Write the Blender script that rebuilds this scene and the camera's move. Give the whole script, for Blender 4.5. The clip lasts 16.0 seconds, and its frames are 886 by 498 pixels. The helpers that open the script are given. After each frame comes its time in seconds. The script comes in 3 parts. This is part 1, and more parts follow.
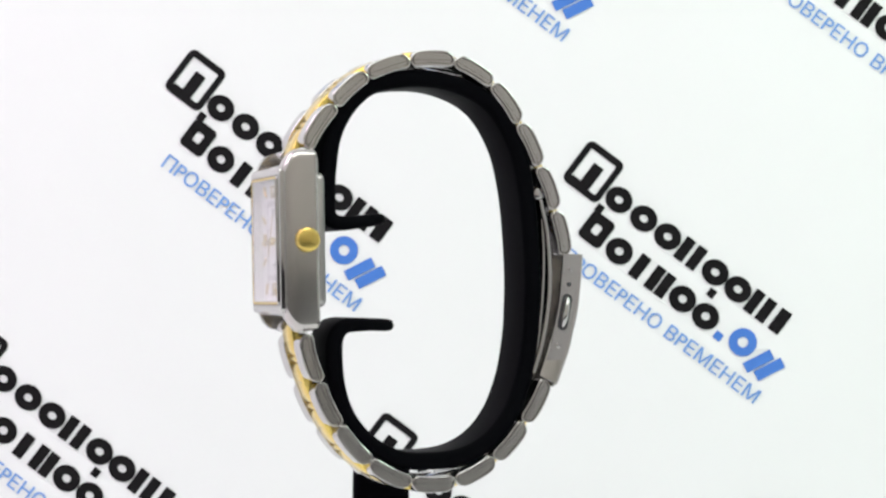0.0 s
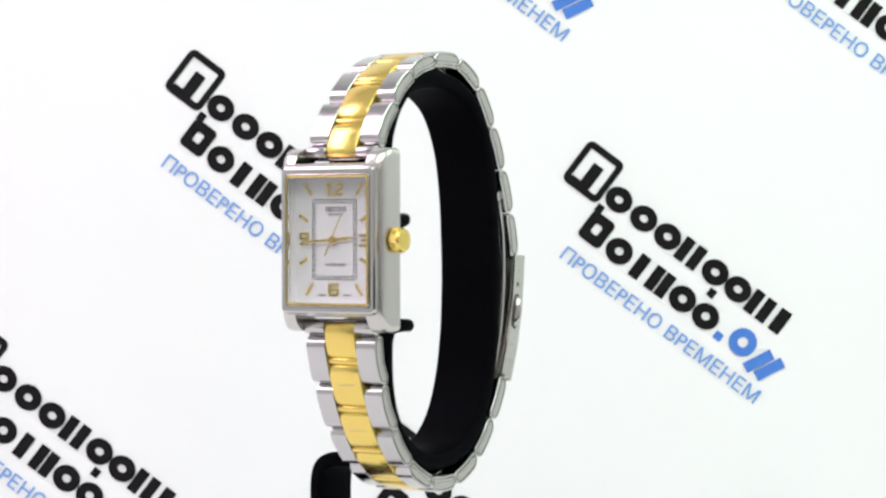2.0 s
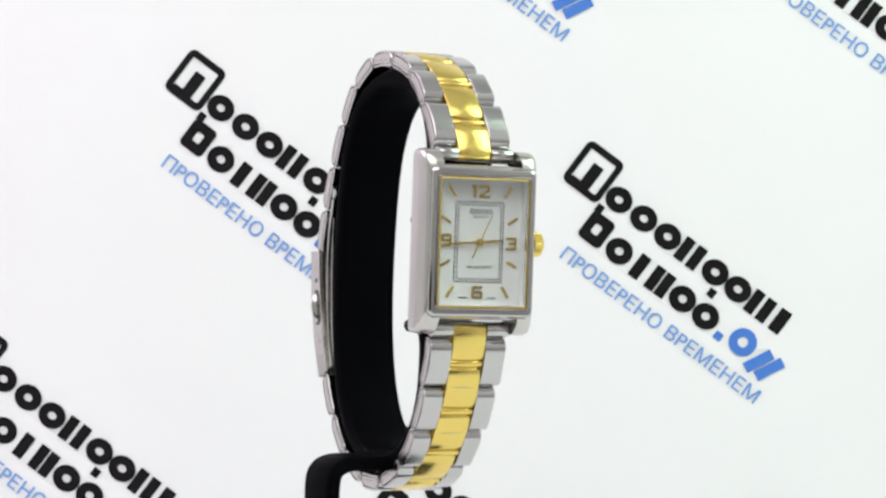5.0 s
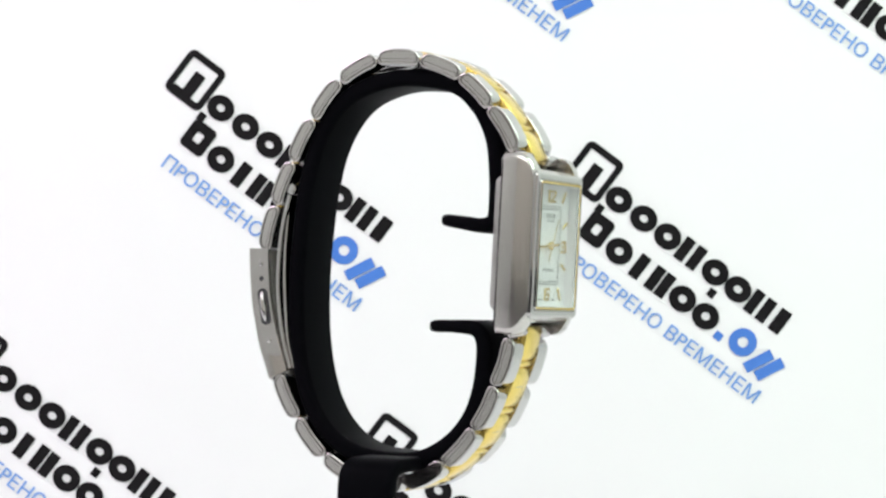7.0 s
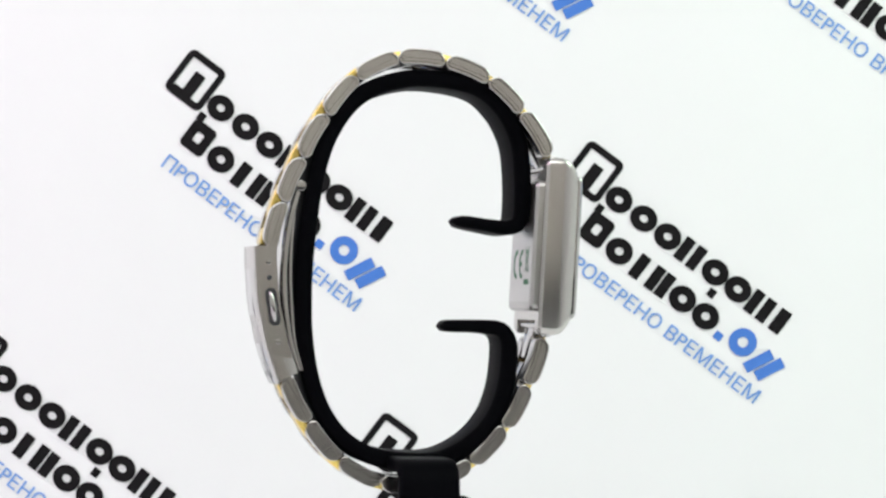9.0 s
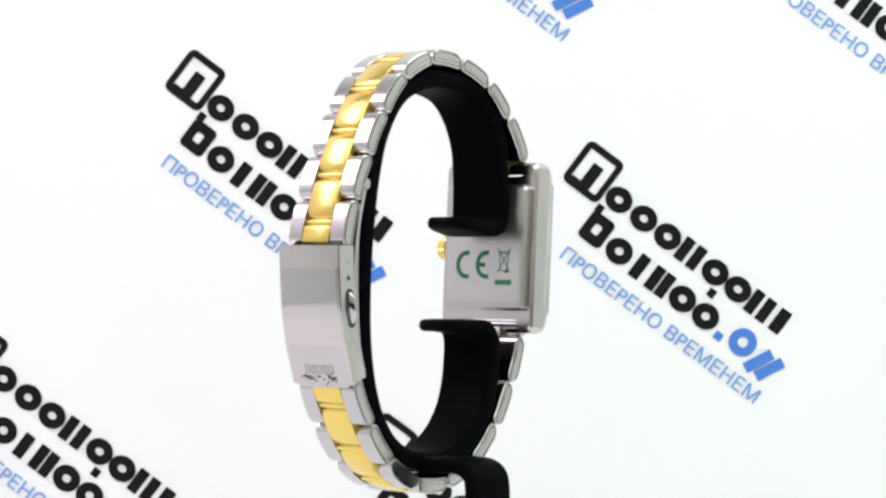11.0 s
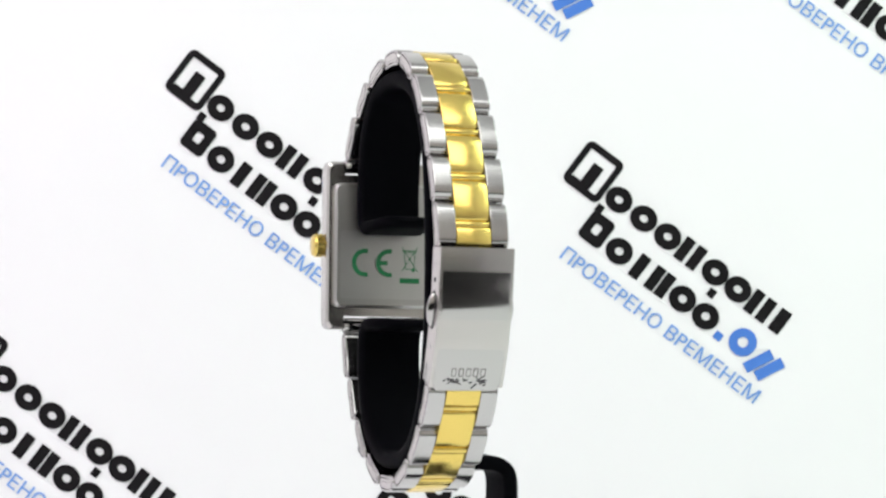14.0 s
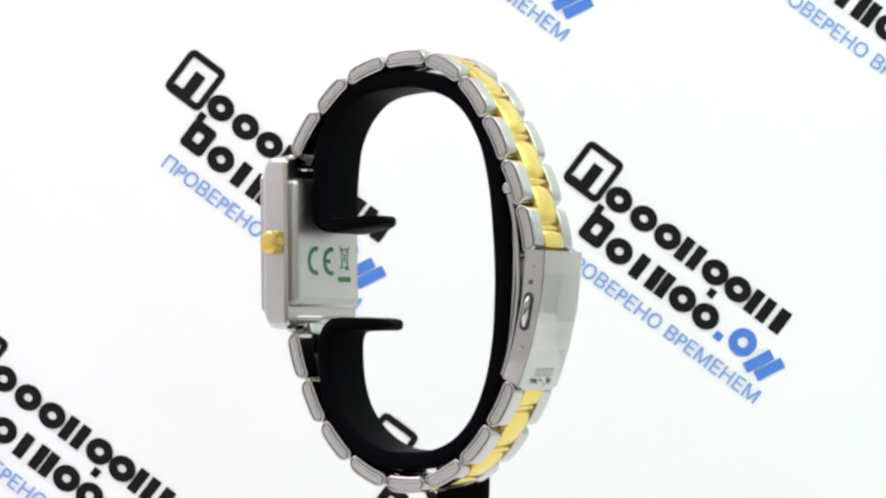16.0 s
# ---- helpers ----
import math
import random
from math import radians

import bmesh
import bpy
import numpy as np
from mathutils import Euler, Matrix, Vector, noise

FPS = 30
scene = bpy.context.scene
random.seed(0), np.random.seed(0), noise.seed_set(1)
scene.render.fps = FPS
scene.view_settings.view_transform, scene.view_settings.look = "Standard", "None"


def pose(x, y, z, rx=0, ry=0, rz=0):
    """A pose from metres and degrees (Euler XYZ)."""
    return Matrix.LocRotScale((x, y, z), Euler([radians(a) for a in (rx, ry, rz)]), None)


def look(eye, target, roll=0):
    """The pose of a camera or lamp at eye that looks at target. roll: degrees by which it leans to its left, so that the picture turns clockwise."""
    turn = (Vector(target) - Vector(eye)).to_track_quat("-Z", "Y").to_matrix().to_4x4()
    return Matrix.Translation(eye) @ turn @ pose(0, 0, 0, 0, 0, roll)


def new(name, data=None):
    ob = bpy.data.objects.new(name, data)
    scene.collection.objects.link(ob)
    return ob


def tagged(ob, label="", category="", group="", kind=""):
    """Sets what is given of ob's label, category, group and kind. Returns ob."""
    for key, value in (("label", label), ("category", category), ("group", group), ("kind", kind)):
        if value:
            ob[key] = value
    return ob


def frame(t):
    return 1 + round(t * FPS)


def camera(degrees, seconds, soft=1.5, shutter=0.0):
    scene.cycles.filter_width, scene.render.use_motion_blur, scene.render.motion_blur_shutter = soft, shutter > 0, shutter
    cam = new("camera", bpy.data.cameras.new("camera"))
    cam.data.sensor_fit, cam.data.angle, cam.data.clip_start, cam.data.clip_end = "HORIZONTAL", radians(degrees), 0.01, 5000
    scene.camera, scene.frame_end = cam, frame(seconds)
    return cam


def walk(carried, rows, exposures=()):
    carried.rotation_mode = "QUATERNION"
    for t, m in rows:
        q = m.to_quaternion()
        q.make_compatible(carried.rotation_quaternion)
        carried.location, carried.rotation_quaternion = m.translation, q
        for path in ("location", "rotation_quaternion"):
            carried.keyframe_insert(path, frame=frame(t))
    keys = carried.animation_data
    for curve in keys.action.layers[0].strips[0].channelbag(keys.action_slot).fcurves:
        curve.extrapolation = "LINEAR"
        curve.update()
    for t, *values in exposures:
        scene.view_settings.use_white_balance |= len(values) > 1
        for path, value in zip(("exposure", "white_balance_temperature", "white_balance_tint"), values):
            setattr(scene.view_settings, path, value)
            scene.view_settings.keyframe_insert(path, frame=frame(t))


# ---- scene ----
cam = camera(20.72, 16.0, soft=2.5)
EYE = (0.00484, -0.428625, -0.01053)
PITCH, ROLL = 1.43, 1.08
AIM = (EYE[0], EYE[1] + math.cos(radians(PITCH)), EYE[2] + math.sin(radians(PITCH)))
walk(cam, [(0.0, look(EYE, AIM, ROLL)), (16.0, look(EYE, AIM, ROLL))],
     exposures=[(0.0, -0.01), (2.5, 0.06), (2.95, 0.0), (3.35, -0.22), (4.0, -0.18), (4.2, -0.16), (6.3, 0.08), (7.5, 0.04), (8.3, -0.03), (9.2, -0.02), (11.3, 0.08), (12.0, 0.08), (12.5, 0.02), (12.9, -0.23), (13.4, -0.11), (14.2, 0.06), (16.0, 0.08)])

# ---- light: soft boxes of an assumed small photo tent, none in view ----
world = bpy.data.worlds.new("room")
world.use_nodes = True
world.node_tree.nodes["Background"].inputs["Color"].default_value = (0.9, 0.95, 1.0, 1)
world.node_tree.nodes["Background"].inputs["Strength"].default_value = 0.05
scene.world = world


def softbox(name, eye, target, width, height, watts, color):
    lamp = bpy.data.lights.new(name, "AREA")
    lamp.shape, lamp.size, lamp.size_y = "RECTANGLE", width, height
    lamp.energy, lamp.color = watts, color
    ob = new(name, lamp)
    ob.matrix_world = look(eye, target)
    return ob


softbox("softbox_front", (0.0, -0.39, 0.48), (0.0, 0.20, -0.06), 0.70, 0.36, 2.2, (0.965, 1.0, 0.97))
# added side lamps: pink and green stand in for the lens's colour cast
softbox("tint_lamp_left", (-0.40, 0.00, 0.30), (-0.13, 0.20, -0.06), 0.26, 0.26, 1.12, (1.0, 0.76, 0.99))
softbox("tint_lamp_right", (0.40, 0.00, 0.30), (0.13, 0.20, -0.06), 0.26, 0.26, 1.12, (0.73, 1.0, 0.80))

# ---- materials ----
MM = 0.001


def material(name, color, rough, metal=0.0, gloss=0.5, grain=0.06, grain_size=400.0, stain=0.05, stain_size=40.0, bump=0.0, stretch=(1, 1, 1), coat=0.0):
    m = bpy.data.materials.new(name)
    m.use_nodes = True
    n, l = m.node_tree.nodes, m.node_tree.links
    b = n["Principled BSDF"]
    b.inputs["Metallic"].default_value = metal
    b.inputs["Coat Weight"].default_value = coat
    b.inputs["Specular IOR Level"].default_value = gloss
    co = n.new("ShaderNodeTexCoord")
    mp = n.new("ShaderNodeMapping")
    mp.inputs["Scale"].default_value = stretch
    l.new(co.outputs["Object"], mp.inputs["Vector"])
    fine, wide = n.new("ShaderNodeTexNoise"), n.new("ShaderNodeTexNoise")
    fine.inputs["Scale"].default_value, fine.inputs["Detail"].default_value = grain_size, 4
    wide.inputs["Scale"].default_value, wide.inputs["Detail"].default_value = stain_size, 3
    l.new(mp.outputs["Vector"], fine.inputs["Vector"])
    l.new(co.outputs["Object"], wide.inputs["Vector"])
    mix = n.new("ShaderNodeMix")
    mix.data_type = "RGBA"
    mix.inputs[6].default_value = (*[c * (1 - stain) for c in color], 1)
    mix.inputs[7].default_value = (*[min(1, c * (1 + stain)) for c in color], 1)
    l.new(wide.outputs["Fac"], mix.inputs[0])
    l.new(mix.outputs[2], b.inputs["Base Color"])
    mr = n.new("ShaderNodeMapRange")
    mr.inputs["To Min"].default_value = max(0.02, rough - grain)
    mr.inputs["To Max"].default_value = rough + grain
    l.new(fine.outputs["Fac"], mr.inputs["Value"])
    l.new(mr.outputs["Result"], b.inputs["Roughness"])
    if bump:
        bp = n.new("ShaderNodeBump")
        bp.inputs["Strength"].default_value, bp.inputs["Distance"].default_value = bump, 0.0001
        l.new(fine.outputs["Fac"], bp.inputs["Height"])
        l.new(bp.outputs["Normal"], b.inputs["Normal"])
    return m


STEEL = material("polished_steel", (0.52, 0.507, 0.498), 0.085, 1, grain=0.03, grain_size=900, bump=0.02)
BRUSHED = material("brushed_steel", (0.57, 0.545, 0.525), 0.22, 1, grain=0.035, grain_size=1500, bump=0.012, stretch=(1, 1, 0.06))
# darker copy of the steel: shade of creases and engraving as colour
DARKSTEEL = material("shaded_steel", (0.35, 0.34, 0.33), 0.3, 1)
LINK = material("polished_link_steel", (0.53, 0.515, 0.512), 0.16, 1, grain=0.035, grain_size=1300, bump=0.04, stretch=(0.1, 1, 1))
GOLD = material("gold_plate", (0.80, 0.60, 0.17), 0.23, 1, grain=0.05, grain_size=900, bump=0.02)
MARKER = material("polished_gold", (0.80, 0.60, 0.19), 0.13, 1, grain=0.03, grain_size=900)
CHAMPAGNE = material("gilt_metal", (0.80, 0.61, 0.22), 0.16, 1, grain=0.03, grain_size=900)
SATIN = material("satin_case_back_steel", (0.50, 0.488, 0.475), 0.34, 1, grain=0.04, grain_size=1400, bump=0.02, stretch=(1, 1, 0.08))
PLASTIC = material("black_plastic", (0.003, 0.003, 0.004), 0.42, gloss=0.006, grain=0.05, grain_size=700, bump=0.05, stain=0.2)
DIAL = material("silver_dial", (0.94, 0.94, 0.95), 0.4, 0.05, grain=0.05, grain_size=1200, stain=0.02)
# dial print; also the clasp's painted reflections and slot shade
INK_SHADE = material("dark_ink_and_shade", (0.03, 0.03, 0.035), 0.5)
GREEN = material("green_ink", (0.01, 0.17, 0.06), 0.5)
FILM = material("clear_sticker_film", (0.55, 0.54, 0.53), 0.32, 0.9, stain=0.1, stain_size=120)
PAPER = material("white_paper", (0.84, 0.84, 0.85), 0.75, grain=0.08, grain_size=900, stain=0.012, stain_size=9)
PRINT = material("black_print", (0.009, 0.008, 0.009), 0.7, gloss=0.1, stain=0.2, stain_size=90)
BLUE = material("blue_print", (0.055, 0.19, 0.62), 0.6, stain=0.08, stain_size=90)
PALEBLUE = material("pale_blue_print", (0.17, 0.34, 0.72), 0.6, stain=0.1, stain_size=90)
FABRIC = material("white_tent_fabric", (0.72, 0.72, 0.72), 0.85, grain=0.05, grain_size=600, bump=0.2, stain=0.03, stain_size=8)
REFLECTOR = material("beige_reflector", (0.70, 0.655, 0.60), 0.85, grain=0.05, grain_size=600, bump=0.2, stain=0.05, stain_size=8)
DARK = material("dark_table", (0.012, 0.011, 0.011), 0.6, stain=0.2, stain_size=12)

_t = DIAL.node_tree.nodes.new("ShaderNodeTangent")
_t.direction_type, _t.axis = "RADIAL", "Y"
DIAL.node_tree.links.new(_t.outputs["Tangent"], DIAL.node_tree.nodes["Principled BSDF"].inputs["Tangent"])
DIAL.node_tree.nodes["Principled BSDF"].inputs["Anisotropic"].default_value = 0.75

GLASS = bpy.data.materials.new("mineral_glass")
GLASS.use_nodes = True
_b = GLASS.node_tree.nodes["Principled BSDF"]
_b.inputs["Transmission Weight"].default_value = 1
_b.inputs["Roughness"].default_value = 0.0
_b.inputs["IOR"].default_value = 1.5


# ---- mesh helpers, all in millimetres ----
def part(name, bm, mat, parent=None, label="", smooth=35, m=None, sides=None):
    """Links a bmesh as one mesh object under a thing or a part."""
    if m is not None:
        bmesh.ops.transform(bm, matrix=m, verts=bm.verts)
    bmesh.ops.recalc_face_normals(bm, faces=bm.faces)
    bmesh.ops.scale(bm, vec=(MM, MM, MM), verts=bm.verts)
    for f in bm.faces:
        f.smooth = True
    for e in bm.edges:
        e.smooth = len(e.link_faces) == 2 and e.calc_face_angle(0) < radians(smooth)
    me = bpy.data.meshes.new(name)
    bm.to_mesh(me)
    bm.free()
    me.materials.append(mat)
    if sides:
        me.materials.append(sides)
        for f in me.polygons:
            f.material_index = 1 if abs(f.normal.x) > 0.9 else 0
    ob = new(name, me)
    ob.parent = parent
    if label:
        tagged(ob, label)
    return ob


def box(x0, x1, y0, y1, z0, z1, bevel=0.0, segments=2):
    bm = bmesh.new()
    bmesh.ops.create_cube(bm, size=1)
    bmesh.ops.transform(bm, matrix=Matrix.LocRotScale(((x0 + x1) / 2, (y0 + y1) / 2, (z0 + z1) / 2), None, (x1 - x0, y1 - y0, z1 - z0)), verts=bm.verts)
    if bevel:
        bmesh.ops.bevel(bm, geom=list(bm.edges), offset=bevel, segments=segments, affect="EDGES", profile=0.5)
    return bm


def tube(radius, length, segments=24, bevel=0.0, m=None):
    """A cylinder along x, centred."""
    bm = bmesh.new()
    bmesh.ops.create_cone(bm, cap_ends=True, segments=segments, radius1=radius, radius2=radius, depth=length)
    if bevel:
        rims = [e for e in bm.edges if abs(e.verts[0].co.z - e.verts[1].co.z) < 1e-6]
        bmesh.ops.bevel(bm, geom=rims, offset=bevel, segments=2, affect="EDGES", profile=0.5)
    bmesh.ops.transform(bm, matrix=pose(0, 0, 0, 0, 90, 0), verts=bm.verts)
    if m is not None:
        bmesh.ops.transform(bm, matrix=m, verts=bm.verts)
    return bm


def loop_prism(loops):
    """Joins equal loops of points one after another and caps both ends."""
    bm = bmesh.new()
    rows = [[bm.verts.new(p) for p in loop] for loop in loops]
    for a, b in zip(rows, rows[1:]):
        for i in range(len(a)):
            j = (i + 1) % len(a)
            bm.faces.new((a[i], a[j], b[j], b[i]))
    bm.faces.new(rows[0])
    bm.faces.new(rows[-1][::-1])
    return bm


def rounded(w, h, r, n=4):
    """A rounded rectangle about the origin, as (u, v) points."""
    pts = []
    for cx, cy, a0 in ((w / 2 - r, h / 2 - r, 0), (-w / 2 + r, h / 2 - r, 90), (-w / 2 + r, -h / 2 + r, 180), (w / 2 - r, -h / 2 + r, 270)):
        for k in range(n + 1):
            a = radians(a0 + 90 * k / n)
            pts.append((cx + r * math.cos(a), cy + r * math.sin(a)))
    return pts


def spline(points, step=0.5):
    """A smooth line through points, in even steps."""
    pts = [Vector(p) for p in points]
    ext = [2 * pts[0] - pts[1], *pts, 2 * pts[-1] - pts[-2]]
    fine = []
    for i in range(1, len(ext) - 2):
        p0, p1, p2, p3 = ext[i - 1:i + 3]
        for k in range(24):
            u = k / 24
            fine.append(0.5 * (2 * p1 + (p2 - p0) * u + (2 * p0 - 5 * p1 + 4 * p2 - p3) * u * u + (3 * p1 - p0 - 3 * p2 + p3) * u ** 3))
    fine.append(pts[-1])
    run = [0.0]
    for a, b in zip(fine, fine[1:]):
        run.append(run[-1] + (b - a).length)
    count = max(2, round(run[-1] / step))
    out, j = [], 0
    for k in range(count + 1):
        s = run[-1] * k / count
        while j < len(run) - 2 and run[j + 1] < s:
            j += 1
        out.append(fine[j].lerp(fine[j + 1], (s - run[j]) / max(1e-9, run[j + 1] - run[j])))
    return out, run[-1]


def ribbon(path, width, thick, corner=0.9, x0=lambda k: 0.0):
    """A strip of rounded section along a (y, z) path; width and thickness are functions of 0..1."""
    n, loops = len(path), []
    for i, p in enumerate(path):
        t = (path[min(i + 1, n - 1)] - path[max(i - 1, 0)]).normalized()
        nrm = Vector((-t[1], t[0]))
        k = i / (n - 1)
        w, h = width(k), thick(k)
        r = min(corner, h * 0.49, w * 0.49)
        loops.append([(x0(k) + u, p[0] + nrm[0] * v, p[1] + nrm[1] * v) for u, v in rounded(w, h, r, 4)])
    return loop_prism(loops)


def flat_loops(bm, outer, inner=None):
    """A flat printed shape in the x-z plane, with an optional hole."""
    level = -0.003 * (len(bm.faces) % 40)
    a = [bm.verts.new((u, level, v)) for u, v in outer]
    if inner is None:
        bm.faces.new(a)
        return
    b = [bm.verts.new((u, level, v)) for u, v in inner]
    for i in range(len(a)):
        j = (i + 1) % len(a)
        bm.faces.new((a[i], a[j], b[j], b[i]))


def moved(pts, du, dv, turn=0.0):
    c, s = math.cos(radians(turn)), math.sin(radians(turn))
    return [(du + u * c - v * s, dv + u * s + v * c) for u, v in pts]


def ellipse(w, h, n=28, a0=0.0, a1=360.0):
    full = abs(a1 - a0) >= 360
    return [(w / 2 * math.cos(radians(a0 + (a1 - a0) * k / (n if full else n - 1))), h / 2 * math.sin(radians(a0 + (a1 - a0) * k / (n if full else n - 1)))) for k in range(n)]


def band(bm, w, h, stroke, a0, a1, du=0.0, dv=0.0, n=24):
    """A flat bow of even stroke."""
    out, inn = ellipse(w, h, n, a0, a1), ellipse(w - 2 * stroke, h - 2 * stroke, n, a0, a1)
    a = [bm.verts.new((u + du, 0, v + dv)) for u, v in out]
    b = [bm.verts.new((u + du, 0, v + dv)) for u, v in inn]
    for i in range(n - 1):
        bm.faces.new((a[i], a[i + 1], b[i + 1], b[i]))


def lettering(body, width, height, depth=0.02, bold=0.0, flat=False):
    """Writing in the built-in font as a bmesh in the x-z plane, centred, of that size in mm."""
    cu = bpy.data.curves.new("writing", "FONT")
    cu.body, cu.size, cu.resolution_u = body, 1.0, 4
    tmp = new("writing", cu)
    bpy.context.view_layer.update()
    me = bpy.data.meshes.new_from_object(tmp.evaluated_get(bpy.context.evaluated_depsgraph_get()))
    bpy.data.objects.remove(tmp)
    bm = bmesh.new()
    bm.from_mesh(me)
    bpy.data.meshes.remove(me)
    xs, ys = [v.co.x for v in bm.verts], [v.co.y for v in bm.verts]
    x0, x1, y0, y1 = min(xs), max(xs), min(ys), max(ys)
    if bold:
        base = list(bm.faces)
        for k, (du, dv) in enumerate(((1, 0.6), (-1, 0.6), (1, -0.6), (-1, -0.6))):
            twin = bmesh.ops.duplicate(bm, geom=base)["geom"]
            bmesh.ops.translate(bm, vec=(du * bold, dv * bold, 0.004 * (k + 1)), verts=[g for g in twin if isinstance(g, bmesh.types.BMVert)])
    for v in bm.verts:
        v.co = ((v.co.x - (x0 + x1) / 2) / (x1 - x0) * width, -v.co.z * height, (v.co.y - (y0 + y1) / 2) / (y1 - y0) * height)
    if not flat:
        solid(bm, depth)
    return bm


def solid(bm, depth):
    """Gives a flat x-z shape thickness towards -y."""
    res = bmesh.ops.extrude_face_region(bm, geom=list(bm.faces))
    bmesh.ops.translate(bm, vec=(0, -depth, 0), verts=[g for g in res["geom"] if isinstance(g, bmesh.types.BMVert)])


# ---- the setting ----
FLOOR = -98.0
BACK = 200.0


def setting():
    # tent sides, roof and floor are assumed and out of view
    wall = tagged(part("wall_left", box(-470, -455, -520, 230, FLOOR, 620), FABRIC), "white fabric side of a photo tent", "tent wall", kind="structure")
    tagged(part("wall_right", box(455, 470, -520, 230, FLOOR, 620), FABRIC), "white fabric side of a photo tent", "tent wall", kind="structure")
    tagged(part("wall_north", box(-455, 455, 215, 230, FLOOR, 620), FABRIC), "white fabric back of a photo tent", "tent wall", kind="structure")
    tagged(part("ceiling", box(-470, 470, -535, 230, 620, 632), FABRIC), "white fabric roof of a photo tent", "tent roof", kind="structure")
    tagged(part("floor", box(-470, 470, -285, 230, FLOOR - 12, FLOOR), PAPER), "white floor of a photo tent", "floor", kind="structure")
    # added, unseen: gives the polished clasp its black band
    tagged(part("tabletop", box(-470, 470, -1400, -285, FLOOR - 12, FLOOR - 1), DARK), "unseen dark tabletop added for the clasp's black reflection", "table", kind="structure")
    # added front panel, unseen, lifted off the table: the steel's beige reflection
    tagged(part("front_reflector", box(-470, 470, -535, -520, -45, 620), REFLECTOR), "unseen beige panel added in front for the steel to reflect", "tent wall", kind="structure")
    # added, unseen: darkness for the gap below the front panel
    tagged(part("wall_room", box(-900, 900, -1420, -1400, FLOOR - 12, 900), DARK), "unseen dark wall added behind the camera", "wall", kind="structure")


# ---- the printed sheet behind ----
PX = 0.14671     # mm of the sheet for one unit of the print's design grid
TURN = -35.96     # the print runs down to the right


def mark_glyph(bm, kind, u0, u1, top, base):
    """One plain mark in the row of a logo (ring, pair of bars or block): v runs down."""
    w, h, cu, cv = u1 - u0, base - top, (u0 + u1) / 2, -(top + base) / 2
    if kind == "o":
        flat_loops(bm, moved(ellipse(w, h), cu, cv), moved(ellipse(w - 34, h - 32), cu, cv))
    elif kind == "b":
        flat_loops(bm, moved(rounded(w, h, 9), cu, cv), moved(rounded(w - 33, h - 36, 4), cu, cv))
    elif kind == "h":
        for c in (u0 + 9, u1 - 9):
            flat_loops(bm, moved(rounded(19, h, 1), c, cv))
    elif kind == "s":
        flat_loops(bm, moved(rounded(w, h, 2), cu, cv))


def backdrop():
    sheet = tagged(part("backdrop", box(-250, 250, BACK, BACK + 0.6, -96, 260), PAPER), "white paper sheet with slanting black and blue print", "backdrop", kind="structure")
    centre = (43.5, 25.95)
    ex, ez = (0.14666, 0.00277), (0.00254, -0.14673)   # millimetres per step to the right and down
    for sx, sy in ((0, 0), (-705, -162.5), (-363, 480), (-1087, 316), (-338, -640), (366, -480), (350, 632), (-1040, -810), (1068, -310), (704, 168)):
        at = Matrix.Translation((centre[0] + sx * ex[0] + sy * ez[0], BACK - 0.3, centre[1] + sx * ex[1] + sy * ez[1])) @ pose(0, 0, 0, 0, -TURN * -1, 0).inverted() @ Matrix.Scale(PX, 4)
        bm = bmesh.new()
        flat_loops(bm, rounded(78, 88, 12), moved(rounded(55, 63, 3), 0, 0))
        flat_loops(bm, moved(rounded(21, 46, 1), 2, -9))
        flat_loops(bm, moved(rounded(36, 8, 1), -9, -30))
        for i, (kind, u) in enumerate(zip("ooohoohs", (66, 121, 174, 224, 279, 329, 378, 422))):
            half = 11 if kind == "s" else 22 if kind == "h" else 25
            mark_glyph(bm, kind, u - half, u + half, -10, 35)
        for c in (48, 296):
            flat_loops(bm, moved(rounded(14, 16, 1), c, -46))
        mark_glyph(bm, "b", 42, 90, 51, 106)
        for kind, u in zip("oshoo", (121, 166, 211, 261, 312)):
            half = 10 if kind == "s" else 20 if kind == "h" else 25
            mark_glyph(bm, kind, u - half, u + half, 62, 108)
        part("logo_mark", bm, PRINT, sheet, "black logo shapes printed on the sheet", m=at)
        bm = bmesh.new()
        mark_glyph(bm, "s", 343, 358, 92, 107)
        flat_loops(bm, moved(ellipse(50, 50), 392, -82), moved(ellipse(19, 19), 392, -82))
        for c in (434, 458):
            flat_loops(bm, moved(rounded(19, 54, 1), c, -92, -26))
        part("logo_mark", bm, BLUE, sheet, "blue logo shapes printed on the sheet", m=at)
        bm = lettering("ПPОВЕPЕНО ВPЕМЕНЕМ", 428, 27, 0.2, 0.007, True)
        part("slogan", bm, PALEBLUE, sheet, "pale blue printed words", smooth=0, m=at @ Matrix.Translation((257, 0, -145)))


